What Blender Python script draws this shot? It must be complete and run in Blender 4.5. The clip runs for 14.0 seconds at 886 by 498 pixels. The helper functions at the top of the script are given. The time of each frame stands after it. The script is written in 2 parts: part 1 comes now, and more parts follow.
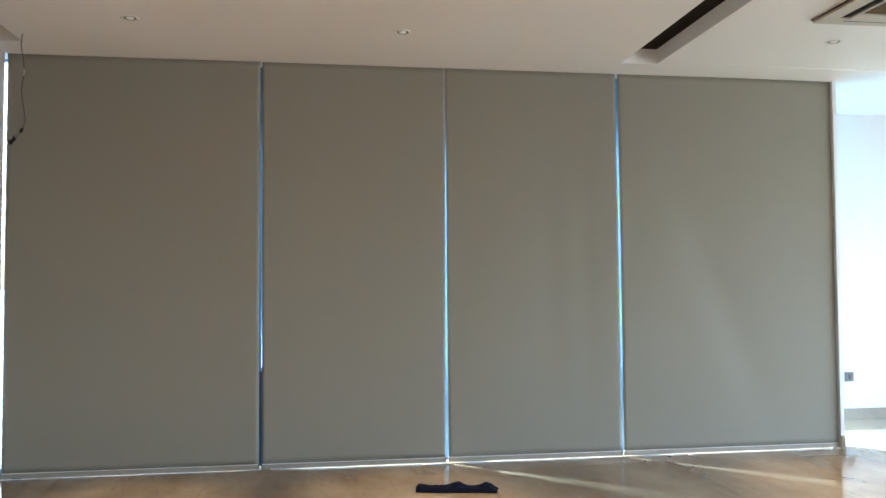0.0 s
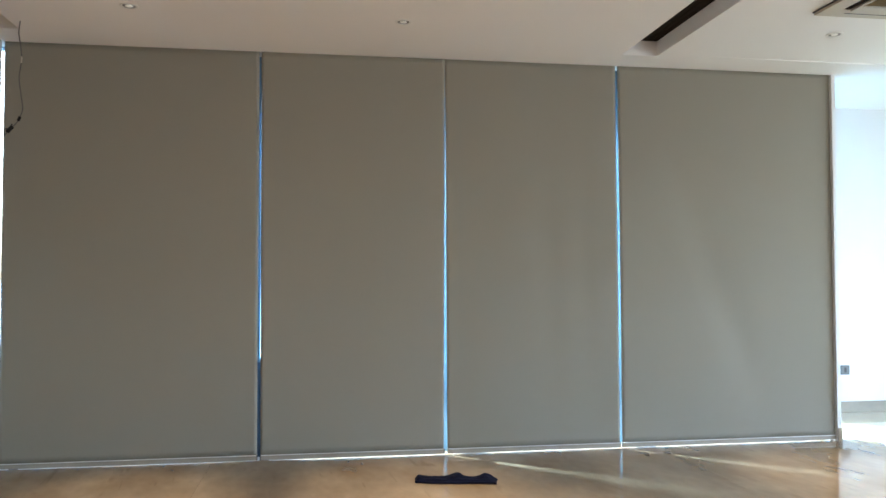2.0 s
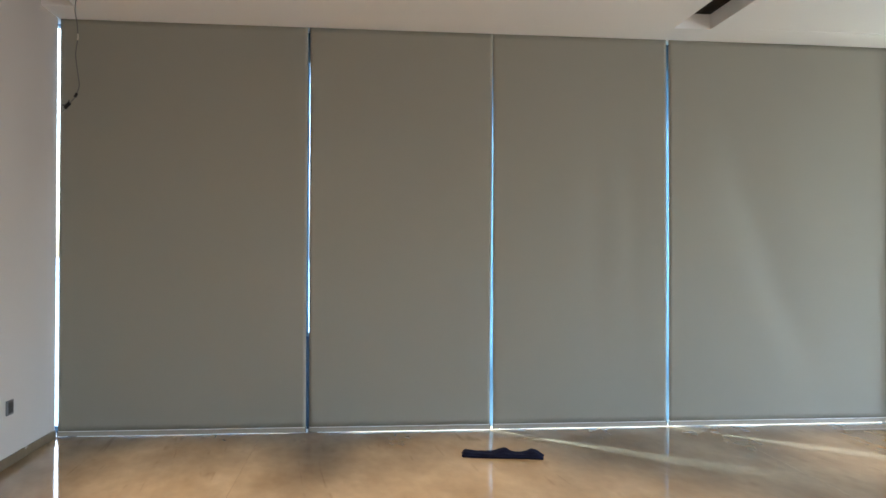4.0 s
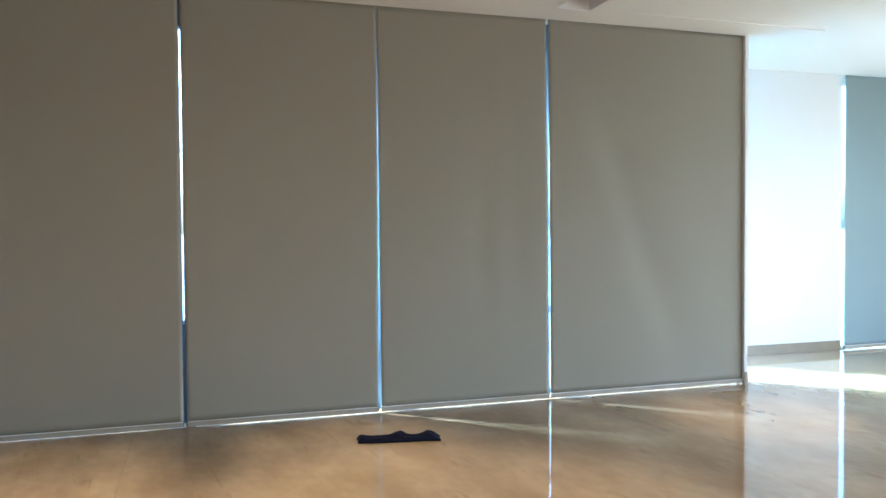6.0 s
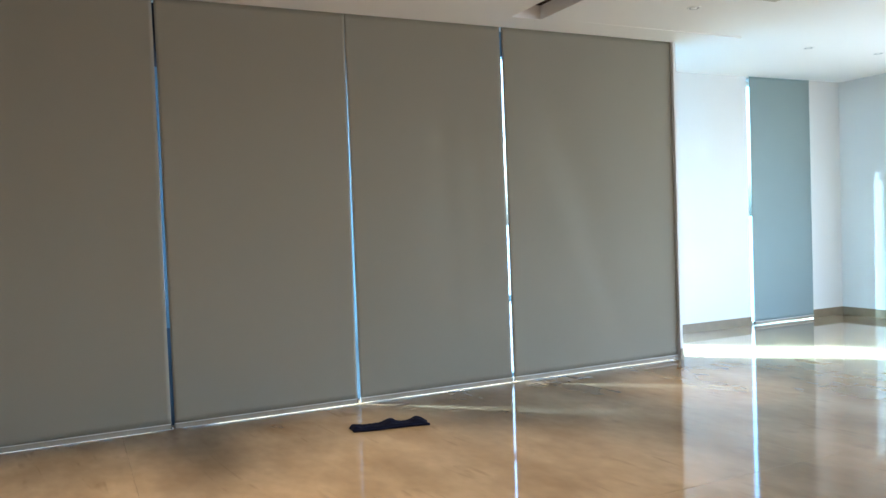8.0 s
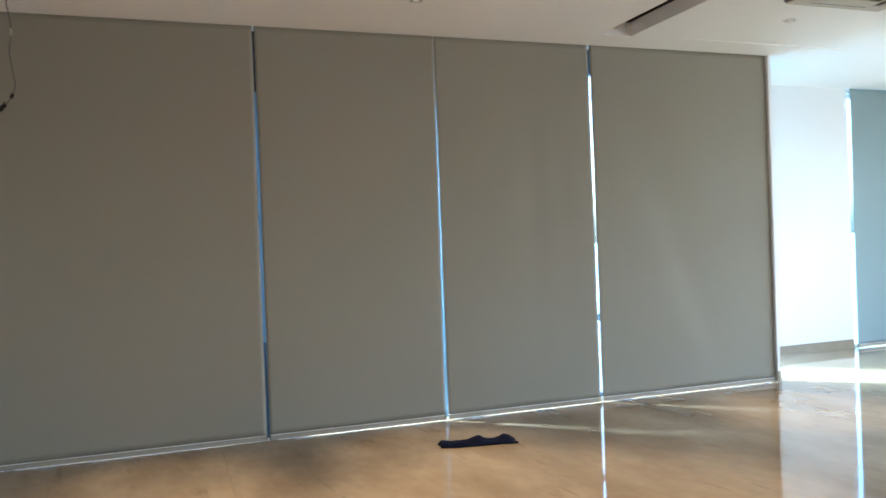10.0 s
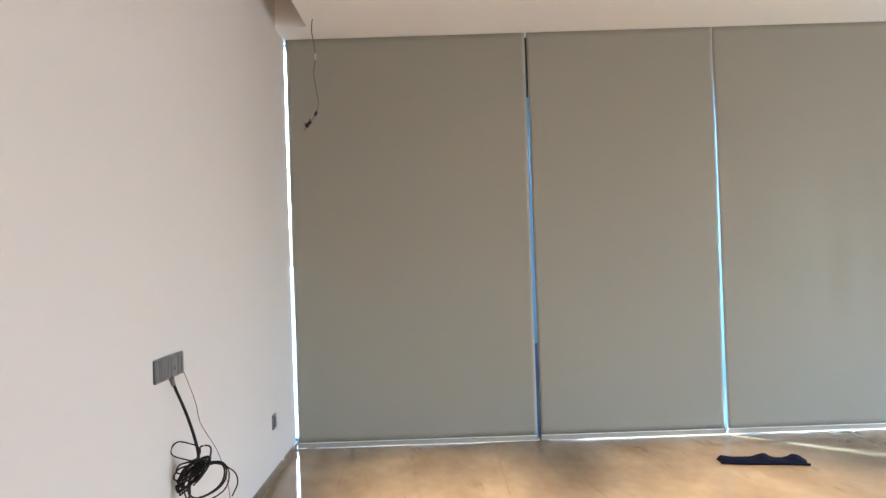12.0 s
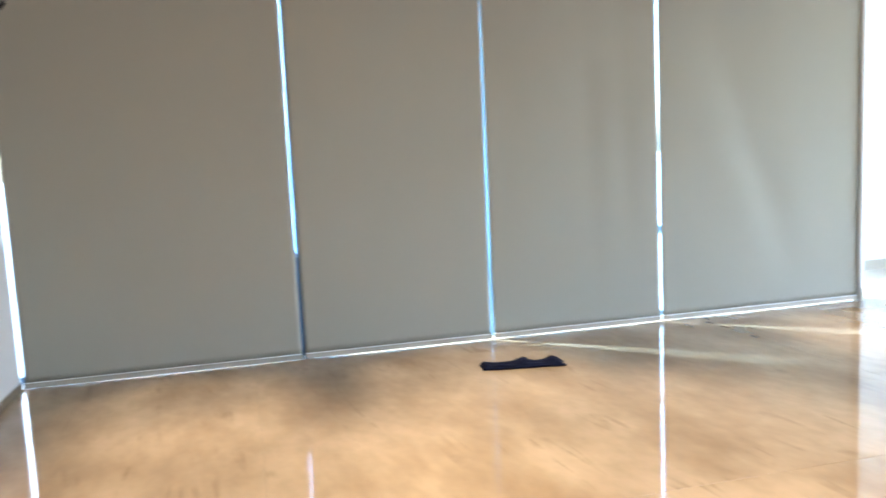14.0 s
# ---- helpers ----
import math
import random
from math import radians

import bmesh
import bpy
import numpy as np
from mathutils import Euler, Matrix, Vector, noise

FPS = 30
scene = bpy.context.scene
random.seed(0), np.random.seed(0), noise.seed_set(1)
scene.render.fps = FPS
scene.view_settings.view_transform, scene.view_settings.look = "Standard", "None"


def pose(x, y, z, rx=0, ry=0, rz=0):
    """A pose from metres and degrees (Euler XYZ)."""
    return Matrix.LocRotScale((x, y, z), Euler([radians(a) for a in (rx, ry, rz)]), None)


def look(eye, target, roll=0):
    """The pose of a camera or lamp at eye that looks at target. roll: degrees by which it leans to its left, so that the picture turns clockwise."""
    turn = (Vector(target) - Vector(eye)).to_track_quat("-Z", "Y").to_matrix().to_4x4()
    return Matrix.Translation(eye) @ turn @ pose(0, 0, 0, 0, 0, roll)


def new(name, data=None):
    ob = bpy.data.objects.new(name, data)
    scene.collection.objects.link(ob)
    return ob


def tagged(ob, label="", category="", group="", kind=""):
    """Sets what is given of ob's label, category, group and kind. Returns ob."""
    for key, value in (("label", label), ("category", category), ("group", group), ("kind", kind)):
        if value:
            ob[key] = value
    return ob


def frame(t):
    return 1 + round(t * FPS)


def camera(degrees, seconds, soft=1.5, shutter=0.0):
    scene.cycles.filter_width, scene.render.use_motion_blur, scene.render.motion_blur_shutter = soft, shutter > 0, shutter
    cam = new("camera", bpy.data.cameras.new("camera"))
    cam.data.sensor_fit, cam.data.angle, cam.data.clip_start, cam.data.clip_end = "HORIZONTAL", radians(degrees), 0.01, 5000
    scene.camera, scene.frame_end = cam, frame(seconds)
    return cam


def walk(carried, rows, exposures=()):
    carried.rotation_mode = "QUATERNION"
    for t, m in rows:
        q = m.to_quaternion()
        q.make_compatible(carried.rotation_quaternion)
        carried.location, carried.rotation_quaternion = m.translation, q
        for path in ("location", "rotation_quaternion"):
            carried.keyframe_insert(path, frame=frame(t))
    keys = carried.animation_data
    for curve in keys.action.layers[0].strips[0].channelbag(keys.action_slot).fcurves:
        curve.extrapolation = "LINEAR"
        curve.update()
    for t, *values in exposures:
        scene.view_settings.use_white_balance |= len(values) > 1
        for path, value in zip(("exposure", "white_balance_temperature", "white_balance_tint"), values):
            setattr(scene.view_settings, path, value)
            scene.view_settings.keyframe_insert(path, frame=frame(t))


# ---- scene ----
cam = camera(59.0, 14.0, shutter=0.3)
PATH = [
    (0, (2.129, -5.490, 1.271), (2.414, -3.512, 1.355), -0.3),
    (0.5, (2.138, -5.502, 1.270), (2.464, -3.531, 1.350), -0.2),
    (1, (2.116, -5.493, 1.269), (2.454, -3.524, 1.349), -0.2),
    (1.5, (2.097, -5.484, 1.255), (2.438, -3.516, 1.338), -0.1),
    (2, (2.091, -5.474, 1.250), (2.392, -3.498, 1.320), -0.1),
    (2.5, (2.083, -5.481, 1.254), (2.332, -3.497, 1.309), 0.1),
    (3, (2.053, -5.478, 1.238), (2.246, -3.488, 1.290), 0.3),
    (5.5, (1.928, -5.377, 1.262), (2.334, -3.42, 1.204), -0.1),
    (6, (1.732, -5.279, 1.281), (2.337, -3.373, 1.226), -0.4),
    (6.5, (1.478, -5.26, 1.289), (2.256, -3.421, 1.187), -1.7),
    (7, (1.287, -5.3, 1.276), (2.149, -3.498, 1.177), -1.9),
    (9.5, (1.039, -5.371, 1.301), (1.862, -3.549, 1.286), -1.9),
    (10, (1.049, -5.382, 1.289), (1.717, -3.497, 1.276), -2.1),
    (10.5, (1.056, -5.389, 1.28), (1.555, -3.452, 1.274), -1.9),
    (11, (1.04, -5.375, 1.282), (1.346, -3.398, 1.286), -1.6),
    (11.5, (1.008, -5.362, 1.279), (1.114, -3.365, 1.294), -1.6),
    (12, (1.009, -5.358, 1.28), (1.022, -3.358, 1.3), -1.9),
    (12.5, (1.038, -5.356, 1.278), (1.048, -3.356, 1.29), -2.2),
    (13, (1.09, -5.334, 1.273), (1.108, -3.335, 1.245), -2.5),
    (13.5, (1.224, -5.251, 1.237), (1.343, -3.26, 1.103), -2.8),
    (14, (1.329, -5.023, 1.259), (1.823, -3.099, 1.026), -2.7),
]
walk(cam, [(t, look(eye, target, roll)) for t, eye, target, roll in PATH],
     exposures=[(0.0, 4.51, 5680, 7), (5.5, 4.50, 5700, 7), (7.0, 4.32, 5720, 7), (9.3, 4.34, 5720, 7), (10.5, 4.50, 5720, 7), (11.0, 4.53, 5700, 7), (11.6, 5.03, 5650, 9),
                (12.2, 5.27, 5650, 9), (13.2, 5.27, 5600, 9), (14.0, 5.24, 5450, 8)])

# ---- plan, in metres: the blinds hang in the plane y = 0, the side wall is x = 0 ----
H = 2.80                        # ceiling
END = 5.965                     # where the glazed wall stops and the side bay begins
BACK = 1.108                    # far wall of the side bay
BAY = 9.543                     # side wall of the bay
REAR = -9.0                     # wall behind the walk

# ---- light: hazy sun and sky outside, warm downlights and added fill inside ----
SUN_FROM = Vector((-0.742, 0.670, 0.0)).normalized()
SUN_HIGH = radians(48)
world = bpy.data.worlds.new("world")
scene.world = world
world.use_nodes = True
wn = world.node_tree.nodes
sky = wn.new("ShaderNodeTexSky")
sky.sky_type, sky.sun_disc = "NISHITA", False
sky.sun_elevation, sky.sun_rotation = SUN_HIGH, radians(310)
sky.air_density, sky.dust_density = 1.0, 5.0
world.node_tree.links.new(sky.outputs[0], wn["Background"].inputs[0])
wn["Background"].inputs[1].default_value = 0.15


def lamp(name, kind, m, energy, colour, size=(0, 0), spot=(0, 0, 0)):
    data = bpy.data.lights.new(name, kind)
    data.energy, data.color = energy, colour
    if kind == "AREA":
        data.shape, data.size, data.size_y = "RECTANGLE", size[0], size[1]
    if kind == "SPOT":
        data.spot_size, data.spot_blend, data.shadow_soft_size = radians(spot[0]), spot[1], spot[2]
    ob = new(name, data)
    ob.matrix_world = m
    return ob


sun = lamp("sun", "SUN", look(SUN_FROM * math.cos(SUN_HIGH) * 20 + Vector((0, 0, 20 * math.sin(SUN_HIGH))), (0, 0, 0)), 3.4, (0.93, 0.98, 1.0))
sun.data.angle = radians(5.2)
# two area lamps added as fill, standing in unseen openings
lamp("rear_fill", "AREA", look((7.0, REAR + 0.02, 1.55), (7.0, 0, 1.5)), 4.8, (1.0, 0.97, 0.92), size=(2.7, 2.1))
lamp("side_fill", "AREA", look((BAY - 0.02, -2.45, 1.55), (0, -2.45, 1.3)), 5.2, (0.97, 0.98, 0.97), size=(4.0, 2.1))


# ---- materials ----
def material(name, base, rough, spread=0.06, scale=3.0, grain=120.0, bump=0.02, metal=0.0, spec=0.5):
    """Painted, woven or moulded surfaces: broad mottling, fine relief and uneven gloss."""
    m = bpy.data.materials.new(name)
    m.use_nodes = True
    n, l = m.node_tree.nodes, m.node_tree.links
    b = n["Principled BSDF"]
    co = n.new("ShaderNodeTexCoord")
    big, fine = n.new("ShaderNodeTexNoise"), n.new("ShaderNodeTexNoise")
    big.inputs["Scale"].default_value, fine.inputs["Scale"].default_value = scale, grain
    big.inputs["Detail"].default_value = 5
    for t in (big, fine):
        l.new(co.outputs["Object"], t.inputs["Vector"])
    tone = n.new("ShaderNodeMixRGB")
    tone.inputs[1].default_value = (*[c * (1 - spread) for c in base], 1)
    tone.inputs[2].default_value = (*[min(1, c * (1 + spread)) for c in base], 1)
    l.new(big.outputs["Fac"], tone.inputs[0])
    l.new(tone.outputs[0], b.inputs["Base Color"])
    bp = n.new("ShaderNodeBump")
    bp.inputs["Strength"].default_value, bp.inputs["Distance"].default_value = min(1, bump * 10), 0.002
    l.new(fine.outputs["Fac"], bp.inputs["Height"])
    l.new(bp.outputs[0], b.inputs["Normal"])
    rr = n.new("ShaderNodeMapRange")
    rr.inputs["To Min"].default_value, rr.inputs["To Max"].default_value = max(0.02, rough - 0.06), min(1, rough + 0.06)
    l.new(big.outputs["Fac"], rr.inputs["Value"])
    l.new(rr.outputs[0], b.inputs["Roughness"])
    b.inputs["Metallic"].default_value = metal
    b.inputs["Specular IOR Level"].default_value = spec
    return m


def marble_material():
    """Polished beige marble: clouds, and thin brown veins that run aslant; every slab is cut from another place."""
    m = bpy.data.materials.new("polished_marble")
    m.use_nodes = True
    n, l = m.node_tree.nodes, m.node_tree.links
    b = n["Principled BSDF"]
    co, info, add = n.new("ShaderNodeTexCoord"), n.new("ShaderNodeObjectInfo"), n.new("ShaderNodeVectorMath")
    add.operation = "ADD"
    l.new(co.outputs["Object"], add.inputs[0])
    mul = n.new("ShaderNodeMath")
    mul.operation = "MULTIPLY"
    mul.inputs[1].default_value = 0.05
    l.new(info.outputs["Random"], mul.inputs[0])
    l.new(mul.outputs[0], add.inputs[1])
    lay = n.new("ShaderNodeMapping")
    lay.inputs["Rotation"].default_value = (0, 0, radians(-6))
    l.new(add.outputs[0], lay.inputs["Vector"])
    grain = n.new("ShaderNodeMapping")
    grain.inputs["Scale"].default_value = (5.0, 0.50, 1)
    l.new(lay.outputs[0], grain.inputs["Vector"])
    cloud, warp, vein, speck = (n.new("ShaderNodeTexNoise") for _ in range(4))
    cloud.inputs["Scale"].default_value, cloud.inputs["Detail"].default_value = 1.6, 6
    warp.inputs["Scale"].default_value, warp.inputs["Detail"].default_value = 3.2, 4
    vein.inputs["Scale"].default_value, vein.inputs["Detail"].default_value, vein.inputs["Distortion"].default_value = 1.0, 2.5, 0.05
    speck.inputs["Scale"].default_value, speck.inputs["Detail"].default_value = 14, 6
    drift = n.new("ShaderNodeMapping")
    drift.inputs["Scale"].default_value = (1.3, 0.65, 1)
    l.new(lay.outputs[0], drift.inputs["Vector"])
    l.new(grain.outputs[0], vein.inputs["Vector"])
    l.new(drift.outputs[0], cloud.inputs["Vector"])
    l.new(drift.outputs[0], speck.inputs["Vector"])
    l.new(lay.outputs[0], warp.inputs["Vector"])
    ramp = n.new("ShaderNodeValToRGB")
    ramp.color_ramp.elements[0].position, ramp.color_ramp.elements[0].color = 0.28, (0.245, 0.160, 0.082, 1)
    ramp.color_ramp.elements[1].position, ramp.color_ramp.elements[1].color = 0.68, (0.41, 0.292, 0.172, 1)
    l.new(cloud.outputs["Fac"], ramp.inputs[0])
    # a vein is where the noise crosses its middle value
    off, size, thin = n.new("ShaderNodeMath"), n.new("ShaderNodeMath"), n.new("ShaderNodeMapRange")
    off.operation, size.operation = "SUBTRACT", "ABSOLUTE"
    off.inputs[1].default_value = 0.5
    l.new(vein.outputs["Fac"], off.inputs[0])
    l.new(off.outputs[0], size.inputs[0])
    l.new(size.outputs[0], thin.inputs["Value"])
    thin.inputs["From Max"].default_value = 0.028
    thin.interpolation_type = "SMOOTHSTEP"
    thin.inputs["To Min"].default_value, thin.inputs["To Max"].default_value = 1.0, 0.0
    where = n.new("ShaderNodeMapRange")
    where.inputs["From Min"].default_value, where.inputs["From Max"].default_value = 0.54, 0.64
    where.inputs["To Max"].default_value = 0.5
    l.new(warp.outputs["Fac"], where.inputs["Value"])
    both = n.new("ShaderNodeMath")
    both.operation = "MULTIPLY"
    l.new(thin.outputs[0], both.inputs[0])
    l.new(where.outputs[0], both.inputs[1])
    dark = n.new("ShaderNodeMixRGB")
    dark.inputs[2].default_value = (0.21, 0.14, 0.075, 1)
    l.new(both.outputs[0], dark.inputs[0])
    l.new(ramp.outputs[0], dark.inputs[1])
    mott = n.new("ShaderNodeMixRGB")
    mott.blend_type = "MULTIPLY"
    mott.inputs[0].default_value = 0.28
    l.new(dark.outputs[0], mott.inputs[1])
    l.new(speck.outputs["Fac"], mott.inputs[2])
    l.new(mott.outputs[0], b.inputs["Base Color"])
    rr = n.new("ShaderNodeMapRange")
    rr.inputs["To Min"].default_value, rr.inputs["To Max"].default_value = 0.045, 0.075
    l.new(warp.outputs["Fac"], rr.inputs["Value"])
    l.new(rr.outputs[0], b.inputs["Roughness"])
    b.inputs["Specular IOR Level"].default_value = 0.6
    return m


def glass(name, tint):
    """A thin tinted pane: it lets light through and mirrors at a slant."""
    m = bpy.data.materials.new(name)
    m.use_nodes = True
    n, l = m.node_tree.nodes, m.node_tree.links
    n.remove(n["Principled BSDF"])
    see, shine, mix = n.new("ShaderNodeBsdfTransparent"), n.new("ShaderNodeBsdfGlossy"), n.new("ShaderNodeMixShader")
    see.inputs[0].default_value = (*tint, 1)
    shine.inputs["Roughness"].default_value = 0.02
    slant, power, level = n.new("ShaderNodeLayerWeight"), n.new("ShaderNodeMath"), n.new("ShaderNodeMapRange")
    power.operation = "POWER"
    power.inputs[1].default_value = 5.0
    l.new(slant.outputs["Facing"], power.inputs[0])
    l.new(power.outputs[0], level.inputs["Value"])
    level.inputs["To Min"].default_value, level.inputs["To Max"].default_value = 0.04, 0.8
    l.new(level.outputs[0], mix.inputs[0])
    l.new(see.outputs[0], mix.inputs[1])
    l.new(shine.outputs[0], mix.inputs[2])
    l.new(mix.outputs[0], n["Material Output"].inputs[0])
    return m


def glow(name, colour, strength):
    m = bpy.data.materials.new(name)
    m.use_nodes = True
    b = m.node_tree.nodes["Principled BSDF"]
    b.inputs["Base Color"].default_value = (0.7, 0.7, 0.68, 1)
    b.inputs["Emission Color"].default_value, b.inputs["Emission Strength"].default_value = (*colour, 1), strength
    return m


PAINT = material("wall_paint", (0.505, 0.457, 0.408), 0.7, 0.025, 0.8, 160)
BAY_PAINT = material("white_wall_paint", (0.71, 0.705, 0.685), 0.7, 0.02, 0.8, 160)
CEIL = material("ceiling_paint", (0.88, 0.852, 0.815), 0.8, 0.02, 0.6, 140)
STONE = material("skirting_stone", (0.26, 0.21, 0.145), 0.2, 0.25, 7, 60, 0.0)
DARK = material("dark_metal", (0.028, 0.020, 0.014), 0.7, spec=0.1)
# the skirting stone again, with the side wall's dimmer light put into its colour
SHADED_STONE = material("shaded_skirting_stone", (0.155, 0.115, 0.072), 0.25, 0.25, 7, 60, 0.0)
FRAME = material("window_frame_coating", (0.12, 0.235, 0.37), 0.4)
RAIL = material("rail_plastic", (0.33, 0.30, 0.25), 0.45)
FABRIC = material("blind_fabric", (0.288, 0.270, 0.222), 0.9, 0.03, 1.2, 600, 0.05, spec=0.1)
BLUE_FABRIC = material("blue_grey_fabric", (0.262, 0.325, 0.325), 0.9, 0.03, 1.2, 600, 0.05, spec=0.1)
RUBBER = material("black_rubber", (0.007, 0.006, 0.006), 0.5, spec=0.25)
GREY_WIRE = material("grey_wire", (0.10, 0.095, 0.09), 0.5)
CLOTH = material("navy_cloth", (0.004, 0.005, 0.015), 0.95, 0.35, 30, 400, 0.1, spec=0.1)
GREY = material("grey_plate", (0.125, 0.12, 0.118), 0.4)
DARK_BLUE = material("dark_blue_strip", (0.03, 0.075, 0.145), 0.5)
NAVY = material("navy_head_shade", (0.012, 0.022, 0.045), 0.5)
DARK_GREY = material("dark_grey_plate", (0.045, 0.04, 0.038), 0.4)
WHITE = material("white_plastic", (0.76, 0.74, 0.70), 0.4)
BRONZE = material("tan_grille", (0.15, 0.105, 0.042), 0.7, spec=0.15)
CASE = material("ivory_plastic", (0.53, 0.47, 0.37), 0.5)
GROUT = material("grout", (0.12, 0.085, 0.05), 0.8)
# distance haze is put into the ground's blue-grey colour
EARTH = material("haze_tinted_ground", (0.09, 0.13, 0.165), 0.9, 0.3, 0.02, 0.5)


def let_through(m, colour, share):
    """Woven cloth lets a little daylight through."""
    n, l = m.node_tree.nodes, m.node_tree.links
    thin, mix = n.new("ShaderNodeBsdfTranslucent"), n.new("ShaderNodeMixShader")
    thin.inputs[0].default_value = (*colour, 1)
    mix.inputs[0].default_value = share
    l.new(n["Principled BSDF"].outputs[0], mix.inputs[1])
    l.new(thin.outputs[0], mix.inputs[2])
    l.new(mix.outputs[0], n["Material Output"].inputs[0])


let_through(FABRIC, (0.86, 0.85, 0.82), 0.012)
let_through(BLUE_FABRIC, (0.85, 0.90, 0.88), 0.012)
MARBLE = marble_material()
GLASS = glass("blue_tinted_glass", (0.72, 0.84, 0.92))
CLEAR = glass("clear_glass", (0.68, 0.87, 0.95))
LOW = glass("low_tinted_glass", (0.66, 0.71, 0.73))
LIT = glow("warm_bulb", (1.0, 0.80, 0.55), 0.016)


# ---- shapes ----
def slab(lo, hi, bevel=0.0, bm=None):
    """A box between two corners, with its edges eased."""
    bm = bm or bmesh.new()
    made = bmesh.ops.create_cube(bm, size=1)["verts"]
    for v in made:
        v.co = [a + (c + 0.5) * (b - a) for a, b, c in zip(lo, hi, v.co)]
    if bevel:
        edges = list({e for v in made for e in v.link_edges})
        bmesh.ops.bevel(bm, geom=edges, offset=bevel, segments=2, profile=0.5, affect="EDGES")
    return bm


def slabs(*boxes):
    bm = bmesh.new()
    for lo, hi in boxes:
        slab(lo, hi, 0, bm)
    return bm


def lathe(profile, steps=32, bm=None):
    """A round body from (radius, height) pairs, about z."""
    bm = bm or bmesh.new()
    rings = []
    for r, z in profile:
        rings.append([bm.verts.new((r * math.cos(a), r * math.sin(a), z)) for a in [2 * math.pi * k / steps for k in range(steps)]])
    for a, b in zip(rings, rings[1:]):
        for k in range(steps):
            bm.faces.new((a[k], a[(k + 1) % steps], b[(k + 1) % steps], b[k]))
    bmesh.ops.recalc_face_normals(bm, faces=bm.faces)
    return bm


def tube(points, radius, sides=8, bm=None):
    """A round cord along points."""
    bm = bm or bmesh.new()
    pts = [Vector(p) for p in points]
    side, rings = None, []
    for i, p in enumerate(pts):
        way = (pts[min(i + 1, len(pts) - 1)] - pts[max(i - 1, 0)]).normalized()
        side = way.orthogonal() if side is None else side - way * side.dot(way)
        side.normalize()
        up = way.cross(side)
        rings.append([bm.verts.new(p + radius * (math.cos(a) * side + math.sin(a) * up)) for a in [2 * math.pi * k / sides for k in range(sides)]])
    for a, b in zip(rings, rings[1:]):
        for k in range(sides):
            bm.faces.new((a[k], a[(k + 1) % sides], b[(k + 1) % sides], b[k]))
    bm.faces.new(rings[0][::-1])
    bm.faces.new(rings[-1])
    return bm


def glide(knots, steps=8):
    """A smooth line through a few knots."""
    k = [Vector(p) for p in (knots[0], *knots, knots[-1])]
    out = []
    for a, b, c, d in zip(k, k[1:], k[2:], k[3:]):
        for s in range(steps):
            t = s / steps
            out.append(0.5 * (2 * b + (c - a) * t + (2 * a - 5 * b + 4 * c - d) * t * t + (3 * b - a - 3 * c + d) * t ** 3))
    return out + [k[-1]]


def mesh(name, bm, mat, smooth=False):
    data = bpy.data.meshes.new(name)
    bm.normal_update()
    bm.to_mesh(data)
    bm.free()
    data.materials.append(mat)
    if smooth:
        for p in data.polygons:
            p.use_smooth = True
    return data


def part(name, bm, mat, parent=None, label="", smooth=False):
    ob = new(name, mesh(name, bm, mat, smooth))
    ob.parent = parent
    return tagged(ob, label)


def setting(name, bm, mat, label, category):
    return tagged(part(name, bm, mat), label, category, kind="structure")


def thing(name, at, label, category, group=""):
    ob = new(name)
    ob.location = at
    return tagged(ob, label, category, group)


# ---- structure ----
floor = setting("floor", slabs(((-0.3, REAR - 0.3, -0.25), (BAY + 0.3, 0.24, -0.02)), ((-1.6, -0.02, -0.25), (-0.3, 0.24, -0.02)), ((END - 0.06, 0.24, -0.25), (BAY + 0.3, BACK + 0.3, -0.02))), GROUT, "polished beige marble floor with faint brown veins", "floor")
# the tall outer wing is unseen, added to keep sun off the first slit
setting("wall_side", slabs(((-0.25, REAR, -0.02), (0, -0.012, H + 0.4)), ((-1.7, -0.2, -0.02), (-0.25, -0.012, H + 0.4)), ((-1.7, -0.012, -0.02), (-1.5, 2.92, 9.0))), PAINT, "smooth off-white painted side wall, with an added outer wing that shades the glass", "wall")
setting("wall_end", slabs(((END - 0.0295, -0.03, -0.02), (END, 0.03, H))), BAY_PAINT, "slim off-white wall end beside the blinds", "wall")
# far wall of the bay, round its window
W0, W1 = 8.02, 9.015
setting("wall_back", slabs(((END - 0.06, BACK, -0.02), (W0, BACK + 0.2, H)), ((W1, BACK, -0.02), (BAY + 0.2, BACK + 0.2, H)),
                           ((W0, BACK + 0.06, H - 0.03), (W1, BACK + 0.2, H))), BAY_PAINT, "white painted far wall of the side bay", "wall")
# side wall of the bay; its unseen opening further on is added for fill light
setting("wall_bay", slabs(((BAY, -0.5, -0.02), (BAY + 0.2, BACK, H + 0.4)), ((BAY, -4.4, -0.02), (BAY + 0.2, -0.5, 0.5)),
                          ((BAY, -4.4, 2.6), (BAY + 0.2, -0.5, H + 0.4)), ((BAY, REAR, -0.02), (BAY + 0.2, -4.4, H + 0.4))),
        BAY_PAINT, "white painted side wall of the bay", "wall")
# unseen wall behind the walk; its opening is added to let fill light in
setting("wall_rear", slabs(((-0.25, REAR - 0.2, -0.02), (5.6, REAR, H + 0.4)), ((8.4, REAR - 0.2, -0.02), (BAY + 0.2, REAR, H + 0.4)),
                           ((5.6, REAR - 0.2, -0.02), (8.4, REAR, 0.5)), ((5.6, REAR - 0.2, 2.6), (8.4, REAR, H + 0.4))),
        PAINT, "plain off-white rear wall, unseen, with an opening added for fill light", "wall")

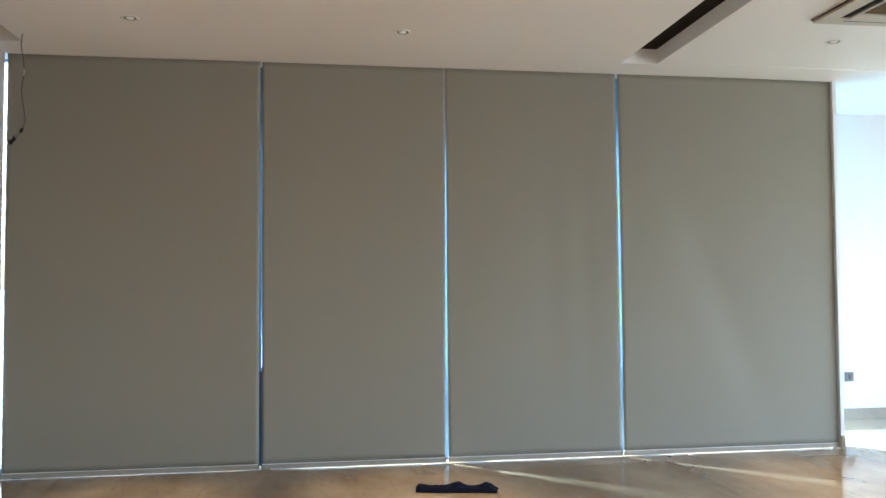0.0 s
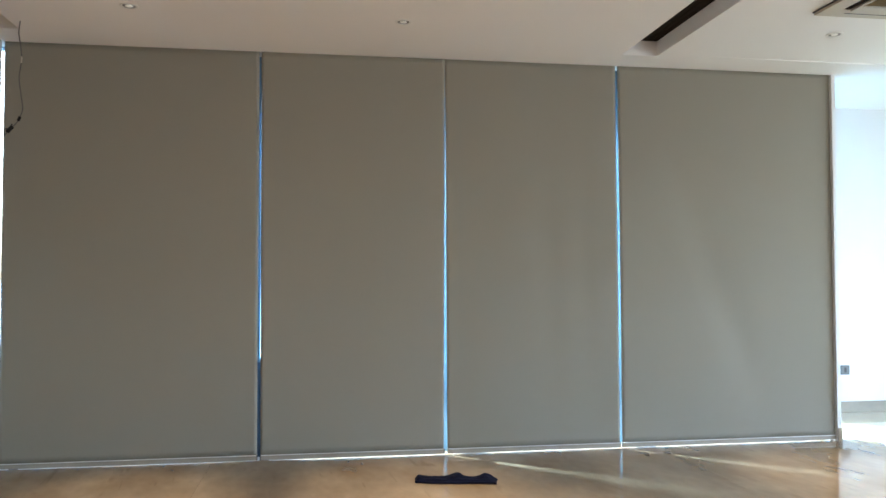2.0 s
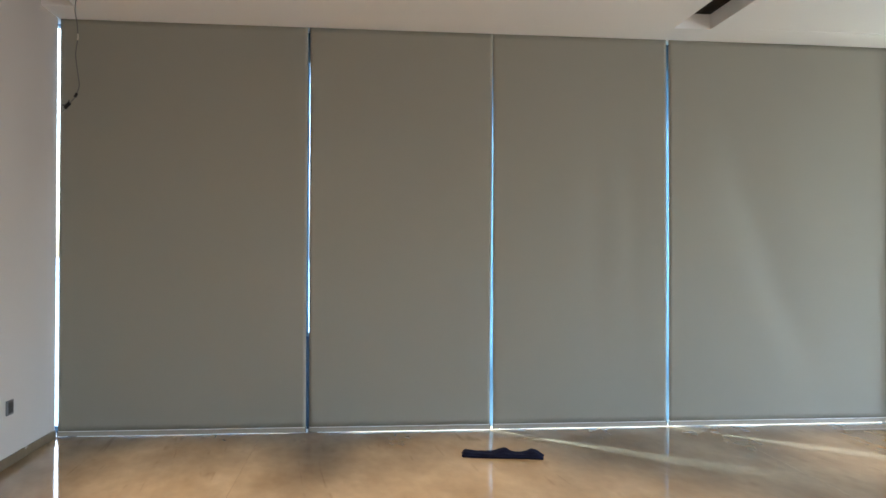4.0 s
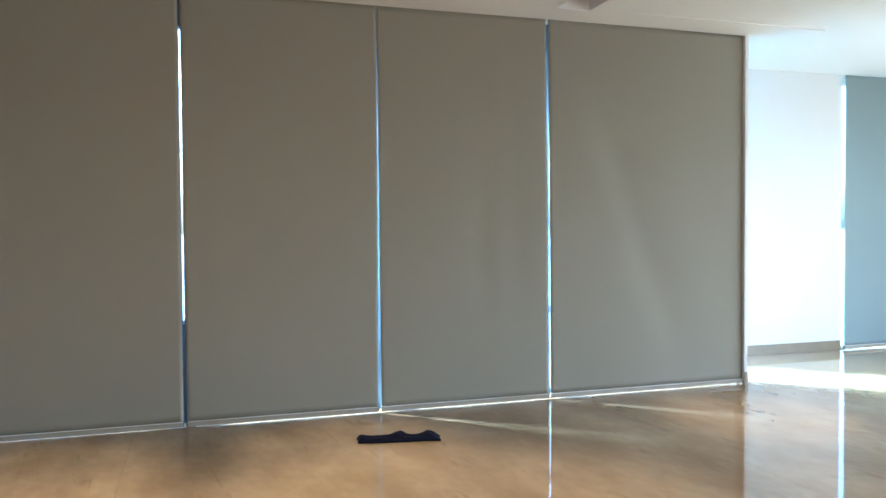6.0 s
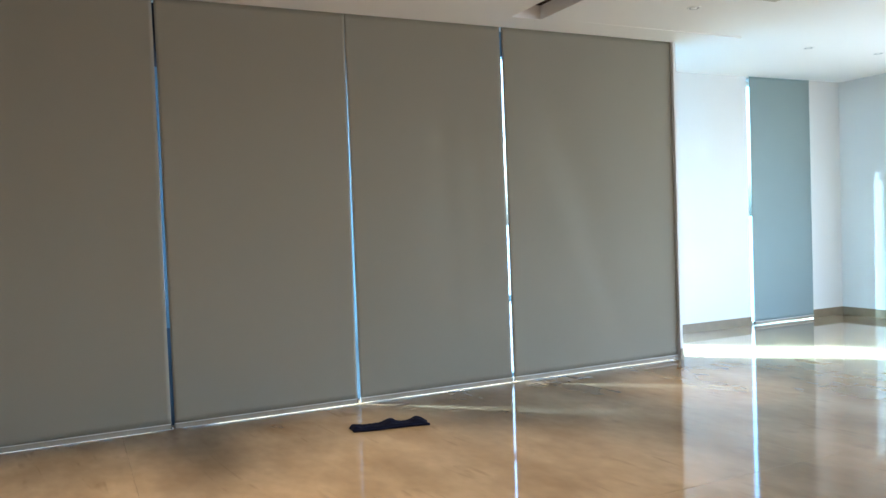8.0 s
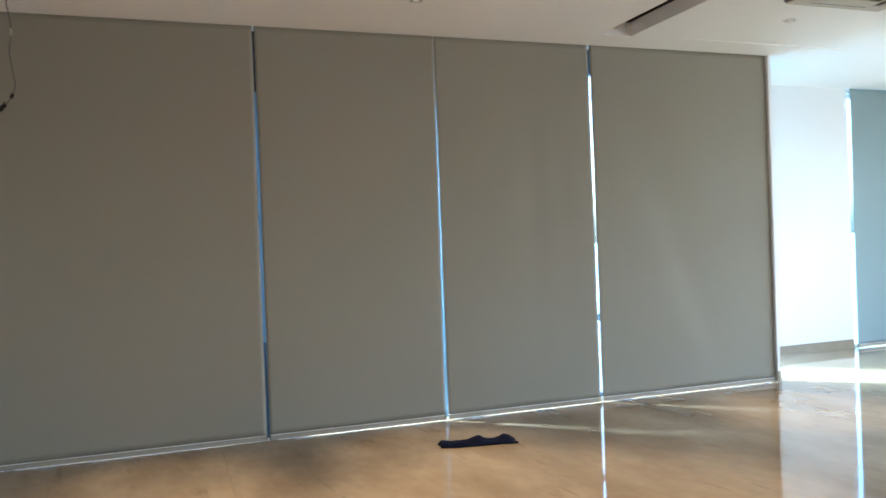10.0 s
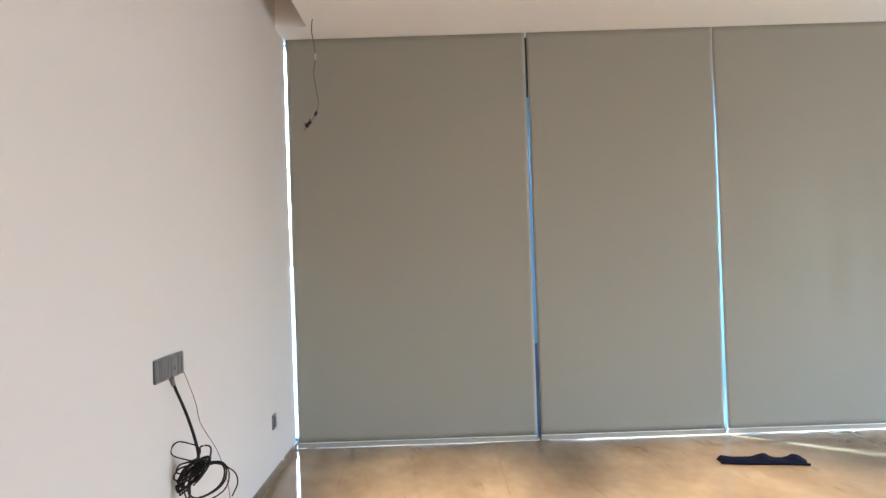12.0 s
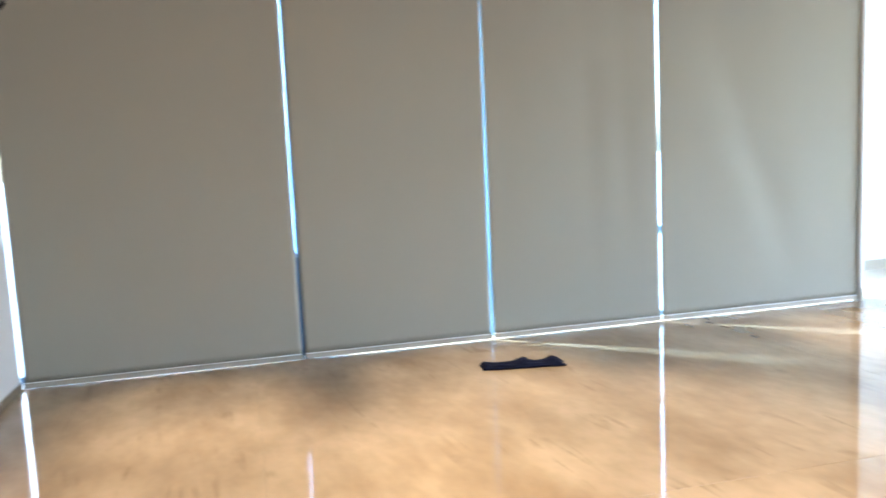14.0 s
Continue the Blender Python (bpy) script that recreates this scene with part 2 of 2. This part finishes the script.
# ceiling with two long recesses that stop short of the blinds
S0, S1, STOP, LEFT, UP = 4.150, 4.410, -0.29, 0.205, 0.26
setting("ceiling", slabs(((-0.25, STOP, H), (BAY + 0.2, 0.24, H + UP)), ((-1.6, -0.015, H), (-0.25, 0.24, H + UP)), ((END - 0.06, 0.24, H), (BAY + 0.2, BACK + 0.2, H + UP)), ((LEFT, REAR - 0.2, H), (S0, STOP, H + UP)),
                         ((S1, REAR - 0.2, H), (BAY + 0.2, STOP, H + UP)), ((-0.25, REAR - 0.2, H + UP), (BAY + 0.2, 0.24, H + UP + 0.14))),
        CEIL, "flat off-white plaster ceiling with two long recesses", "ceiling")
bm = slab((4.6, -0.335, H - 0.011), (6.43, -0.015, H - 0.0004))
for v in bm.verts:
    if v.co.x < 5:
        v.co.z = max(v.co.z, H - 0.0008)      # it tapers out
setting("pelmet_trim", bm, CEIL, "thin off-white board along the head of the blinds", "trim")

# stone skirtings
SK = 0.10
for lo, hi in (((END, BACK - 0.009, 0), (W0, BACK, SK)), ((W1, BACK - 0.009, 0), (BAY - 0.009, BACK, SK)),
               ((BAY - 0.009, REAR, 0), (BAY, BACK, SK)), ((END - 0.028, -0.036, 0), (END + 0.005, -0.03, SK)), ((END, -0.03, 0), (END + 0.006, 0.03, SK))):
    setting("baseboard", slab(lo, hi, 0.0015), STONE, "low polished brown stone skirting", "baseboard")
setting("baseboard", slab((0.0, REAR, 0), (0.009, -0.014, 0.058), 0.0015), SHADED_STONE, "low brown stone skirting along the side wall, coloured darker for shade", "baseboard")

# linear air grille in the ceiling recess
vent = thing("linear_grille", (0, 0, 0), "dark linear air grille set up in the ceiling recess", "air grille")
part("backing", slab((S0, REAR, H + 0.105), (S1, STOP - 0.002, H + 0.11)), DARK, vent)
for k in range(6):
    x = S0 + 0.03 + k * (S1 - S0 - 0.06) / 5
    part("slat", slab((x - 0.006, REAR + 0.01, H + 0.101), (x + 0.006, STOP - 0.02, H + 0.105)), DARK, vent)

# ---- glazed wall behind the blinds ----
win = tagged(new("window_1"), "floor-to-ceiling glazed wall with pale blue-grey frames", "window", kind="structure")
posts = (-1.49, 0.10, 1.6945, 2.969, 4.260, END - 0.095)
for x in posts:
    part("mullion", slab((x - 0.032, 0.125, 0), (x + 0.032, 0.215, H), 0.003), FRAME, win)
# darker blue strip over the lowest 0.65 m of this mullion
part("mullion_foot", slab((1.640, 0.119, 0.004), (posts[2] + 0.034, 0.125, 0.655), 0.001), DARK_BLUE, win, "darker blue-grey strip over the foot of the mullion")
# near-black strip paints the shade at the top of the first slit
part("head_shade", slab((posts[2] - 0.034, 0.119, H - 0.42), (posts[2] + 0.020, 0.125, H - 0.004), 0.001), NAVY, win, "near-black strip standing for the shade at the head of the mullion")
# added behind the blind to stop the sunbeam through the first slit
part("sun_stop", slab((1.43, 0.128, 0.05), (1.653, 0.160, H - 0.2), 0.003), FRAME, win, "broad blue-grey stile added beside the mullion to block the sun")
# each pane also gets an added white strip that brightens the slit under the blind
for a, b in zip(posts, posts[1:]):
    a, b = a + 0.032, b - 0.032
    part("sill", slab((a, 0.13, 0.0), (b, 0.21, 0.05), 0.003), FRAME, win)
    drop = 0.008 if a < 0 else 0.20
    part("head", slab((a, 0.13, H - drop), (b, 0.21, H), 0.003), FRAME, win)
    if a < 0:
        part("pane", slab((a, 0.166, 0.05), (b, 0.174, H - drop)), LOW, win)
        part("bounce_strip", slab((a, 0.02, 0.0), (b, 0.13, 0.004)), WHITE, win, "white strip added between blind and glass to brighten the slit")
        continue
    part("transom", slab((a, 0.135, 0.63), (b, 0.205, 0.68), 0.003), FRAME, win)
    part("pane", slab((a, 0.166, 0.68), (b, 0.174, H - drop)), GLASS, win)
    part("low_pane", slab((a, 0.166, 0.05), (b, 0.174, 0.63)), LOW, win)
    part("bounce_strip", slab((a, 0.02, 0.0), (b, 0.13, 0.004)), WHITE, win, "white strip added between blind and glass to brighten the slit")

# the bay's own window, in its return
win = tagged(new("window_2"), "tall uncovered window in the return of the bay", "window", kind="structure")
x = END - 0.03
for y0, y1 in ((0.03, 0.05), (BACK - 0.025, BACK)):
    part("jamb", slab((x - 0.03, y0, 0), (x + 0.03, y1, H), 0.003), FRAME, win)
for z0, z1 in ((0.0, 0.05), (H - 0.05, H)):
    part("rail", slab((x - 0.03, 0.05, z0), (x + 0.03, BACK - 0.025, z1), 0.003), FRAME, win)
part("pane", slab((x - 0.004, 0.05, 0.05), (x + 0.004, BACK - 0.025, H - 0.05)), CLEAR, win)

# the window in the bay's far wall
win = tagged(new("window_3"), "tall window behind a blue-grey blind", "window", kind="structure")
for x0, x1 in ((W0, W0 + 0.03), (W1 - 0.03, W1)):
    part("jamb", slab((x0, BACK + 0.1, 0), (x1, BACK + 0.16, H - 0.03), 0.003), WHITE, win)
for z0, z1 in ((0.0, 0.03), (H - 0.08, H - 0.03)):
    part("rail", slab((W0 + 0.03, BACK + 0.1, z0), (W1 - 0.03, BACK + 0.16, z1), 0.003), WHITE, win)
part("pane", slab((W0 + 0.03, BACK + 0.126, 0.03), (W1 - 0.03, BACK + 0.134, H - 0.08)), CLEAR, win)


# ---- roller blinds ----
def cloth_sheet(left, right, z0, z1, sway):
    """A hanging sheet of cloth, 1.2 mm thick; left(v) and right(v) are its edges, sway(u, v) leads out of its plane."""
    bm = bmesh.new()
    nx, nz, t = 60, 70, 0.0006
    sides = []
    for s in (-t, t):
        rows = []
        for j in range(nz + 1):
            v = j / nz
            a, b = left(v), right(v)
            rows.append([bm.verts.new((a + (b - a) * i / nx, sway(-1 + 2 * i / nx, v) + s, z0 + (z1 - z0) * v)) for i in range(nx + 1)])
        sides.append(rows)
    for k, g in enumerate(sides):
        for j in range(nz):
            for i in range(nx):
                f = (g[j][i], g[j][i + 1], g[j + 1][i + 1], g[j + 1][i])
                bm.faces.new(f if k == 0 else f[::-1])
    a, b = sides
    for i in range(nx):
        for j in (0, nz):
            bm.faces.new((a[j][i], b[j][i], b[j][i + 1], a[j][i + 1]))
    for j in range(nz):
        for i in (0, nx):
            bm.faces.new((a[j][i], a[j + 1][i], b[j + 1][i], b[j][i]))
    bmesh.ops.recalc_face_normals(bm, faces=bm.faces)
    return bm


def hem(foot, head, wave, phase):
    """A cut edge of cloth that runs from foot to head and is not quite straight."""
    return lambda v: foot + (head - foot) * v + wave * math.sin(math.pi * v) * math.sin(5.5 * v + phase)


def roller_blind(x0, x1, y, top, mat, sway, label, group="", heads=None, wave=0.0):
    mid = (x0 + x1) / 2
    a, b = x0 - mid, x1 - mid
    c, d = (heads[0] - mid, heads[1] - mid) if heads else (a, b)
    blind = thing("roller_blind", (mid, y, 0), label, "blind", group)
    part("fabric", cloth_sheet(hem(a, c, wave, mid), hem(b, d, wave, mid + 2), 0.043, top, sway), mat, blind, smooth=True)
    rail = part("bottom_rail", slab((a, -0.010, 0.010), (b, 0.010, 0.043), 0.004), RAIL, blind, "pale taupe bottom rail")
    # a white strip draws the highlight on the rail's top edge
    part("rail_highlight", slab((a + 0.004, -0.0125, 0.0395), (b - 0.004, -0.0085, 0.0445), 0.001), WHITE, rail, "thin pale strip for the highlight along the top of the rail")
    for x in (a, b):
        part("end_cap", slab((x - 0.003, -0.012, 0.009), (x + 0.003, 0.012, 0.046), 0.002), GREY, rail, "small grey end cap")
    return blind


def fold(x, z, at, lean, width):
    """One soft diagonal crease."""
    d = (x - at - lean * (1 - z)) / width
    return math.exp(-d * d)


SWAYS = (
    lambda x, z: 0.0015 * math.sin(2.2 * x + 1.0) * math.sin(math.pi * z),
    lambda x, z: 0.0015 * math.sin(3.0 * x + 2.0) * math.sin(math.pi * z),
    lambda x, z: 0.007 * math.sin(math.pi * z) * (fold(x, z, 0.15, 0.05, 0.16) + 0.8 * fold(x, z, 0.55, 0.1, 0.14) + 0.4 * math.sin(4 * x)),
    lambda x, z: 0.016 * math.sin(math.pi * min(1, z * 1.1)) ** 0.7 * (fold(x, z, -0.78, 1.15, 0.17) + 0.7 * fold(x, z, -0.45, 0.95, 0.22) + 0.45 * fold(x, z, 0.25, 0.5, 0.25)),
)
# each slit narrows towards the ceiling; the middle one closes
edges = ((0.018, 1.649), (1.671, 2.9295), (2.9545, 4.2225), (4.2415, END - 0.0265))
heads = ((0.012, 1.6495), (1.6625, 2.9395), (2.9405, 4.2105), (4.2275, END - 0.0265))
labels = ("wide taupe fabric roller blind lowered beside the side wall", "taupe fabric roller blind lowered to the marble floor",
          "taupe fabric roller blind lowered to the marble floor", "wide creased taupe fabric roller blind lowered beside the bay")
for (a, b), head, sway, label in zip(edges, heads, SWAYS, labels):
    roller_blind(a, b, 0.0, H, FABRIC, sway, label, "roller blinds along the glazed wall", head, 0.0016)
roller_blind(8.05, 9.011, BACK - 0.016, H - 0.002, BLUE_FABRIC, SWAYS[0], "narrow blue-grey roller blind lowered over the bay window")


# ---- ceiling fittings ----
def downlight(x, y, label):
    d = thing("downlight", (x, y, H), label, "downlight", "recessed downlights in the ceiling")
    part("rim", lathe([(0.036, 0.0), (0.038, -0.004), (0.049, -0.004), (0.052, -0.0005), (0.052, 0.0)]), WHITE, d, smooth=True)
    part("reflector", lathe([(0.036, -0.001), (0.034, -0.003), (0.024, -0.0015), (0.022, -0.001)]), GREY, d, "grey metal reflector", smooth=True)
    part("bulb", lathe([(0.022, -0.001), (0.020, -0.004), (0.012, -0.006), (0.001, -0.0065)]), LIT, d, "warm glowing bulb", smooth=True)
    return d


FIRST = [(0.985, -0.83), (2.565, -0.775), (5.330, -0.93)]
# the nine behind the FIRST row are unseen, added to light the room
for x, y in FIRST + [(x, y) for y in (-2.1, -3.9, -5.7) for x in (1.3, 2.9, 5.31)]:
    downlight(x, y, "small round recessed downlight, lit warm, in the ceiling")
    lamp("downlight_lamp", "SPOT", pose(x, y, H - 0.02), (9.0 if x < 2 else 11.3) if y > -1 else 7.5 if x > 5 else 17, (1.0, 0.79, 0.56), spot=(34 if y > -1 else 60, 0.85, 0.03))
for x, y in ((7.44, -0.19), (8.39, -0.22)):
    downlight(x, y, "small round recessed downlight in the bay ceiling")

ac = thing("ceiling_cassette", (5.335, -1.705, H), "ivory ceiling air conditioner with a tan intake grille", "air conditioner")
R = 0.400
bm = slabs(((-R, -R, -0.022), (-0.30, R, 0)), ((0.30, -R, -0.022), (R, R, 0)), ((-0.30, 0.30, -0.022), (0.30, R, 0)), ((-0.30, -R, -0.022), (0.30, -0.30, 0)),
           ((-0.235, -0.30, -0.022), (0.235, -0.225, 0)), ((-0.235, 0.225, -0.022), (0.235, 0.30, 0)), ((-0.235, -0.225, -0.02), (-0.215, 0.225, 0)), ((0.215, -0.225, -0.02), (0.235, 0.225, 0)))
bmesh.ops.remove_doubles(bm, verts=bm.verts, dist=0.0001)
part("panel", bm, CASE, ac)
# solid dark strip stands for the shadow line round the panel
part("gap_shade", slabs(((-R - 0.006, -R - 0.006, -0.008), (R + 0.006, -R, 0)), ((-R - 0.006, R, -0.008), (R + 0.006, R + 0.006, 0)),
                         ((-R - 0.006, -R, -0.008), (-R, R, 0)), ((R, -R, -0.008), (R + 0.006, R, 0))), DARK_GREY, ac, "thin dark strip drawn for the shadow line round the panel")
for s in (-1, 1):
    part("outlet", slab((s * 0.268 - 0.032, -0.30, -0.010), (s * 0.268 + 0.032, 0.30, -0.002)), DARK, ac, "dark air outlet")
    part("louvre", slab((s * 0.268 - 0.004, -0.29, -0.018), (s * 0.268 + 0.003, 0.29, -0.014), 0.001), DARK, ac)
part("flap", slab((-0.25, 0.335, -0.0235), (0.22, 0.342, -0.0215)), DARK_GREY, ac, "dark slit of a closed flap")
part("grille", slab((-0.214, -0.224, -0.014), (0.214, 0.224, -0.008)), BRONZE, ac, "tan intake grille")
for k in range(14):
    y = -0.21 + k * 0.42 / 13
    part("slat", slab((-0.213, y - 0.006, -0.0165), (0.213, y + 0.006, -0.014)), BRONZE, ac)

# loose wire hanging out of the ceiling
wire = thing("ceiling_wire", (0.268, -0.45, H - 0.012), "thin grey wire with a black plug hanging from the ceiling", "wire")
part("cord", tube(glide([(0, 0, 0.012), (-0.007, 0, -0.06), (0.004, 0, -0.13), (0.012, 0, -0.21), (0.009, 0, -0.25), (-0.001, 0, -0.33), (0.006, 0, -0.40), (0.016, 0, -0.47), (0.022, 0, -0.525),
                         (0.004, -0.004, -0.585), (-0.012, -0.01, -0.615), (-0.045, -0.02, -0.655), (-0.069, -0.02, -0.69)]), 0.003), GREY_WIRE, wire, smooth=True)
part("sleeve", tube([(0.0115, 0, -0.205), (0.0125, 0, -0.222), (0.010, 0, -0.245)], 0.0042), CASE, wire, "pale insulating sleeve", True)
part("joint", tube([(0.009, -0.003, -0.572), (0.004, -0.004, -0.585), (-0.001, -0.006, -0.597)], 0.009), RUBBER, wire, "small black joint", True)
part("plug", tube([(-0.027, -0.015, -0.634), (-0.042, -0.018, -0.650), (-0.056, -0.02, -0.670)], 0.012), RUBBER, wire, "black plug", True)
for dx, dz in ((0.004, 0.012), (-0.012, -0.002)):
    part("pin", tube([(-0.040 + dx, -0.018, -0.647 + dz), (-0.040 + 2.4 * dx, -0.018, -0.645 + 2.2 * dz)], 0.004), RUBBER, wire)


# ---- sockets and cables on the side wall ----
plate = thing("socket_plate", (0, -2.465, 0.908), "grey four-gang socket plate on the side wall", "socket")
part("back_box", slab((0, -0.149, -0.040), (0.006, 0.149, 0.040)), DARK_GREY, plate, "dark backing plate")
for k in range(4):
    y = (k - 1.5) * 0.0757
    g = part("module", slab((0, y - 0.0352, -0.043), (0.011, y + 0.0352, 0.043), 0.003), GREY, plate)
    part("surround", slab((0.0105, y - 0.0305, -0.0365), (0.0115, y + 0.0305, 0.0365), 0.0003), DARK_GREY, g, "dark seam round the insert")
    part("insert", slab((0.010, y - 0.0285, -0.0345), (0.0135, y + 0.0285, 0.0345), 0.001), GREY, g)
    if k < 2:
        part("rib", slab((0.013, y - 0.010, -0.033), (0.0145, y - 0.007, 0.033), 0.0005), DARK_GREY, g, "dark seam between rocker switches")
        part("rib", slab((0.013, y + 0.007, -0.033), (0.0145, y + 0.010, 0.033), 0.0005), DARK_GREY, g, "dark seam between rocker switches")
    if k >= 2:
        part("slot", slab((0.013, y - 0.006, -0.016 if k == 2 else -0.026), (0.0148, y + 0.006, 0.0 if k == 2 else 0.026)), DARK_GREY, g, "dark socket opening")
sock = thing("wall_socket", (0, -0.70, 0.338), "small grey single socket on the side wall", "socket")
part("plate", slab((0, -0.043, -0.043), (0.011, 0.043, 0.043), 0.003), GREY, sock)
part("insert", slab((0.010, -0.028, -0.030), (0.0125, 0.028, 0.030), 0.001), DARK_GREY, sock, "dark socket face")
sock = thing("wall_socket", (6.82, BACK, 0.387), "small grey single socket on the bay wall", "socket")
part("plate", slab((-0.043, -0.011, -0.043), (0.043, 0, 0.043), 0.003), GREY, sock)
part("insert", slab((-0.012, -0.0125, -0.022), (0.012, -0.010, 0.022), 0.001), DARK_GREY, sock, "dark socket face")


def loop(cx, cy, cz, rx, rz, lean, turn, phase, r, part_of=1.0):
    """A slack turn of cable: an ellipse that leans and is turned out of the wall's plane."""
    pts = []
    for k in range(37):
        a = phase + 2 * math.pi * part_of * k / 36
        u, v = rx * math.cos(a), rz * math.sin(a)
        u, v = u * math.cos(lean) - v * math.sin(lean), u * math.sin(lean) + v * math.cos(lean)
        pts.append((cx + u * math.cos(turn), cy + u * math.sin(turn) + 0.012 * math.sin(3 * a), cz + v))
    return tube(pts, r)


cable = thing("cable_bundle", (0, -2.443, 0.530), "tangled bundle of black cable hanging from the socket plate", "cable")
for dx in (0.0, 0.006):
    part("lead", tube(glide([(0.013 + dx, -0.02, 0.340), (0.020 + dx, -0.015, 0.30), (0.050 + dx, 0, 0.21), (0.076 + dx, 0, 0.13), (0.093 + dx, 0, 0.055), (0.090 + dx, 0, 0.01)]), 0.0032), RUBBER, cable, smooth=True)
turns = ((0.050, 0.062, 0.052, 0.034, -0.30, 0.1), (0.056, 0.000, 0.046, 0.020, 0.20, 0.0), (0.058, -0.012, 0.050, 0.024, 0.30, 0.2),
         (0.074, -0.024, 0.085, 0.020, 0.75, 0.0), (0.076, -0.020, 0.080, 0.028, 0.70, 0.2), (0.070, -0.030, 0.082, 0.014, 0.80, -0.2), (0.079, -0.028, 0.075, 0.024, 0.85, 0.3),
         (0.074, -0.018, 0.070, 0.032, 0.65, -0.3), (0.066, -0.034, 0.070, 0.020, 0.70, 0.1), (0.080, -0.012, 0.074, 0.017, 0.60, 0.0), (0.070, -0.040, 0.066, 0.012, 0.90, 0.2),
         (0.118, 0.050, 0.022, 0.030, 0.20, 0.3), (0.126, -0.052, 0.090, 0.066, 0.50, 0.1), (0.128, -0.045, 0.078, 0.053, 0.55, 0.35), (0.120, -0.052, 0.088, 0.047, 0.60, -0.2))
for k, (cx, cz, rx, rz, lean, turn) in enumerate(turns):
    part("turn", loop(cx, 0.012 * math.sin(2.4 * k), cz, rx, rz, lean, turn, 0.7 * k, 0.0034 if k % 3 else 0.0027, 0.97), RUBBER, cable, smooth=True)
part("tie", tube(glide([(0.085, -0.02, 0.03), (0.115, -0.03, 0.035), (0.128, 0.0, 0.02), (0.105, 0.025, 0.005), (0.085, 0.0, 0.0)]), 0.007), RUBBER, cable, "black tape round the turns", True)
part("gland", tube([(0.006, -0.02, 0.342), (0.014, -0.02, 0.328), (0.019, -0.016, 0.308)], 0.009), GREY, cable, "grey cable gland under the plate", True)
part("tail", tube(glide([(0.160, 0, 0.012), (0.190, 0, 0.005), (0.228, 0.005, -0.024), (0.236, 0.01, -0.065), (0.214, 0.01, -0.113)]), 0.0026), RUBBER, cable, smooth=True)
part("stub", tube(glide([(0.062, 0, -0.065), (0.060, 0, -0.105), (0.044, 0, -0.125)]), 0.0036), RUBBER, cable, smooth=True)
thin = thing("thin_wire", (0.0, -2.38, 0), "thin grey wire drooping from the socket plate to the floor", "wire")
part("cord", tube(glide([(0.012, 0.06, 0.868), (0.064, 0.02, 0.763), (0.095, -0.02, 0.685), (0.145, -0.02, 0.598), (0.171, -0.02, 0.533), (0.196, -0.02, 0.415), (0.190, 0, 0.25),
                         (0.165, 0.0, 0.10), (0.16, 0.02, 0.003)]), 0.0015, 6), GREY_WIRE, thin, smooth=True)


# ---- mop cloth ----
def rumpled(length, depth, height):
    """A folded cloth pad: low, soft-edged, bumpy along its back."""
    bm = bmesh.new()
    nx, ny = 56, 16
    rows = []
    for j in range(ny + 1):
        v = j / ny
        row = []
        for i in range(nx + 1):
            u = i / nx
            skew = 0.02 * (1 - v) * (1 - 2 * u)
            edge = min(1, 9 * v, 9 * (1 - v)) ** 0.5 * min(1, 25 * u, 14 * (1 - u)) ** 0.5
            ridge = 0.55 + 0.9 * v * math.exp(-((u - 0.50) / 0.09) ** 2) + 0.7 * v * math.exp(-((u - 0.86) / 0.07) ** 2) + 0.25 * math.exp(-((u - 0.03) / 0.05) ** 2)
            rough = 0.22 * noise.noise((9 * u, 4 * v, 0.3)) + 0.10 * noise.noise((30 * u, 11 * v, 5.0))
            row.append(bm.verts.new((length * (u - 0.5) + skew, depth * (v - 0.5) + 0.006 * math.sin(9 * u), 0.001 + height * edge * max(0.15, ridge + rough))))
        rows.append(row)
    for a, b in zip(rows, rows[1:]):
        for i in range(nx):
            bm.faces.new((a[i], a[i + 1], b[i + 1], b[i]))
    rim = [*rows[0], *[r[-1] for r in rows[1:]], *rows[-1][-2::-1], *[r[0] for r in rows[-2:0:-1]]]
    low = [bm.verts.new((v.co.x, v.co.y, 0.0)) for v in rim]
    for k in range(len(rim)):
        q = (k + 1) % len(rim)
        bm.faces.new((rim[k], low[k], low[q], rim[q]))
    bm.faces.new(low[::-1])
    bmesh.ops.recalc_face_normals(bm, faces=bm.faces)
    return bm


mop = thing("mop_cloth", (2.893, -0.715, 0), "dark navy rumpled mop cloth lying on the marble floor", "cloth")
mop.rotation_euler.z = radians(-11.5)
part("pad", rumpled(0.515, 0.115, 0.034), CLOTH, mop, smooth=True)
part("front_hem", tube(glide([(-0.245, -0.058, 0.010), (-0.1, -0.066, 0.008), (0.1, -0.055, 0.009), (0.248, -0.062, 0.008)]), 0.008), CLOTH, mop, smooth=True)

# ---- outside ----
setting("ground", slab((-2500, 12, -16), (2500, 2500, -15)), EARTH, "ground far below the windows, coloured blue-grey for haze", "ground")

# ---- marble slabs of the floor ----
xs = [-0.2, 1.35, 4.55, 6.15, 7.75, BAY + 0.1]
ys = [REAR, -7.65, -5.1, -2.55, 0.0, BACK + 0.19]
for x0, x1 in zip(xs, xs[1:]):
    for y0, y1 in zip(ys, ys[1:]):
        if y0 == 0.0 and x0 < END:
            y1 = 0.235
        part("slab", slab((x0 + 0.0004, y0 + 0.0006, -0.02), (x1 - 0.0004, y1 - 0.0006, 0), 0.0004), MARBLE, floor)
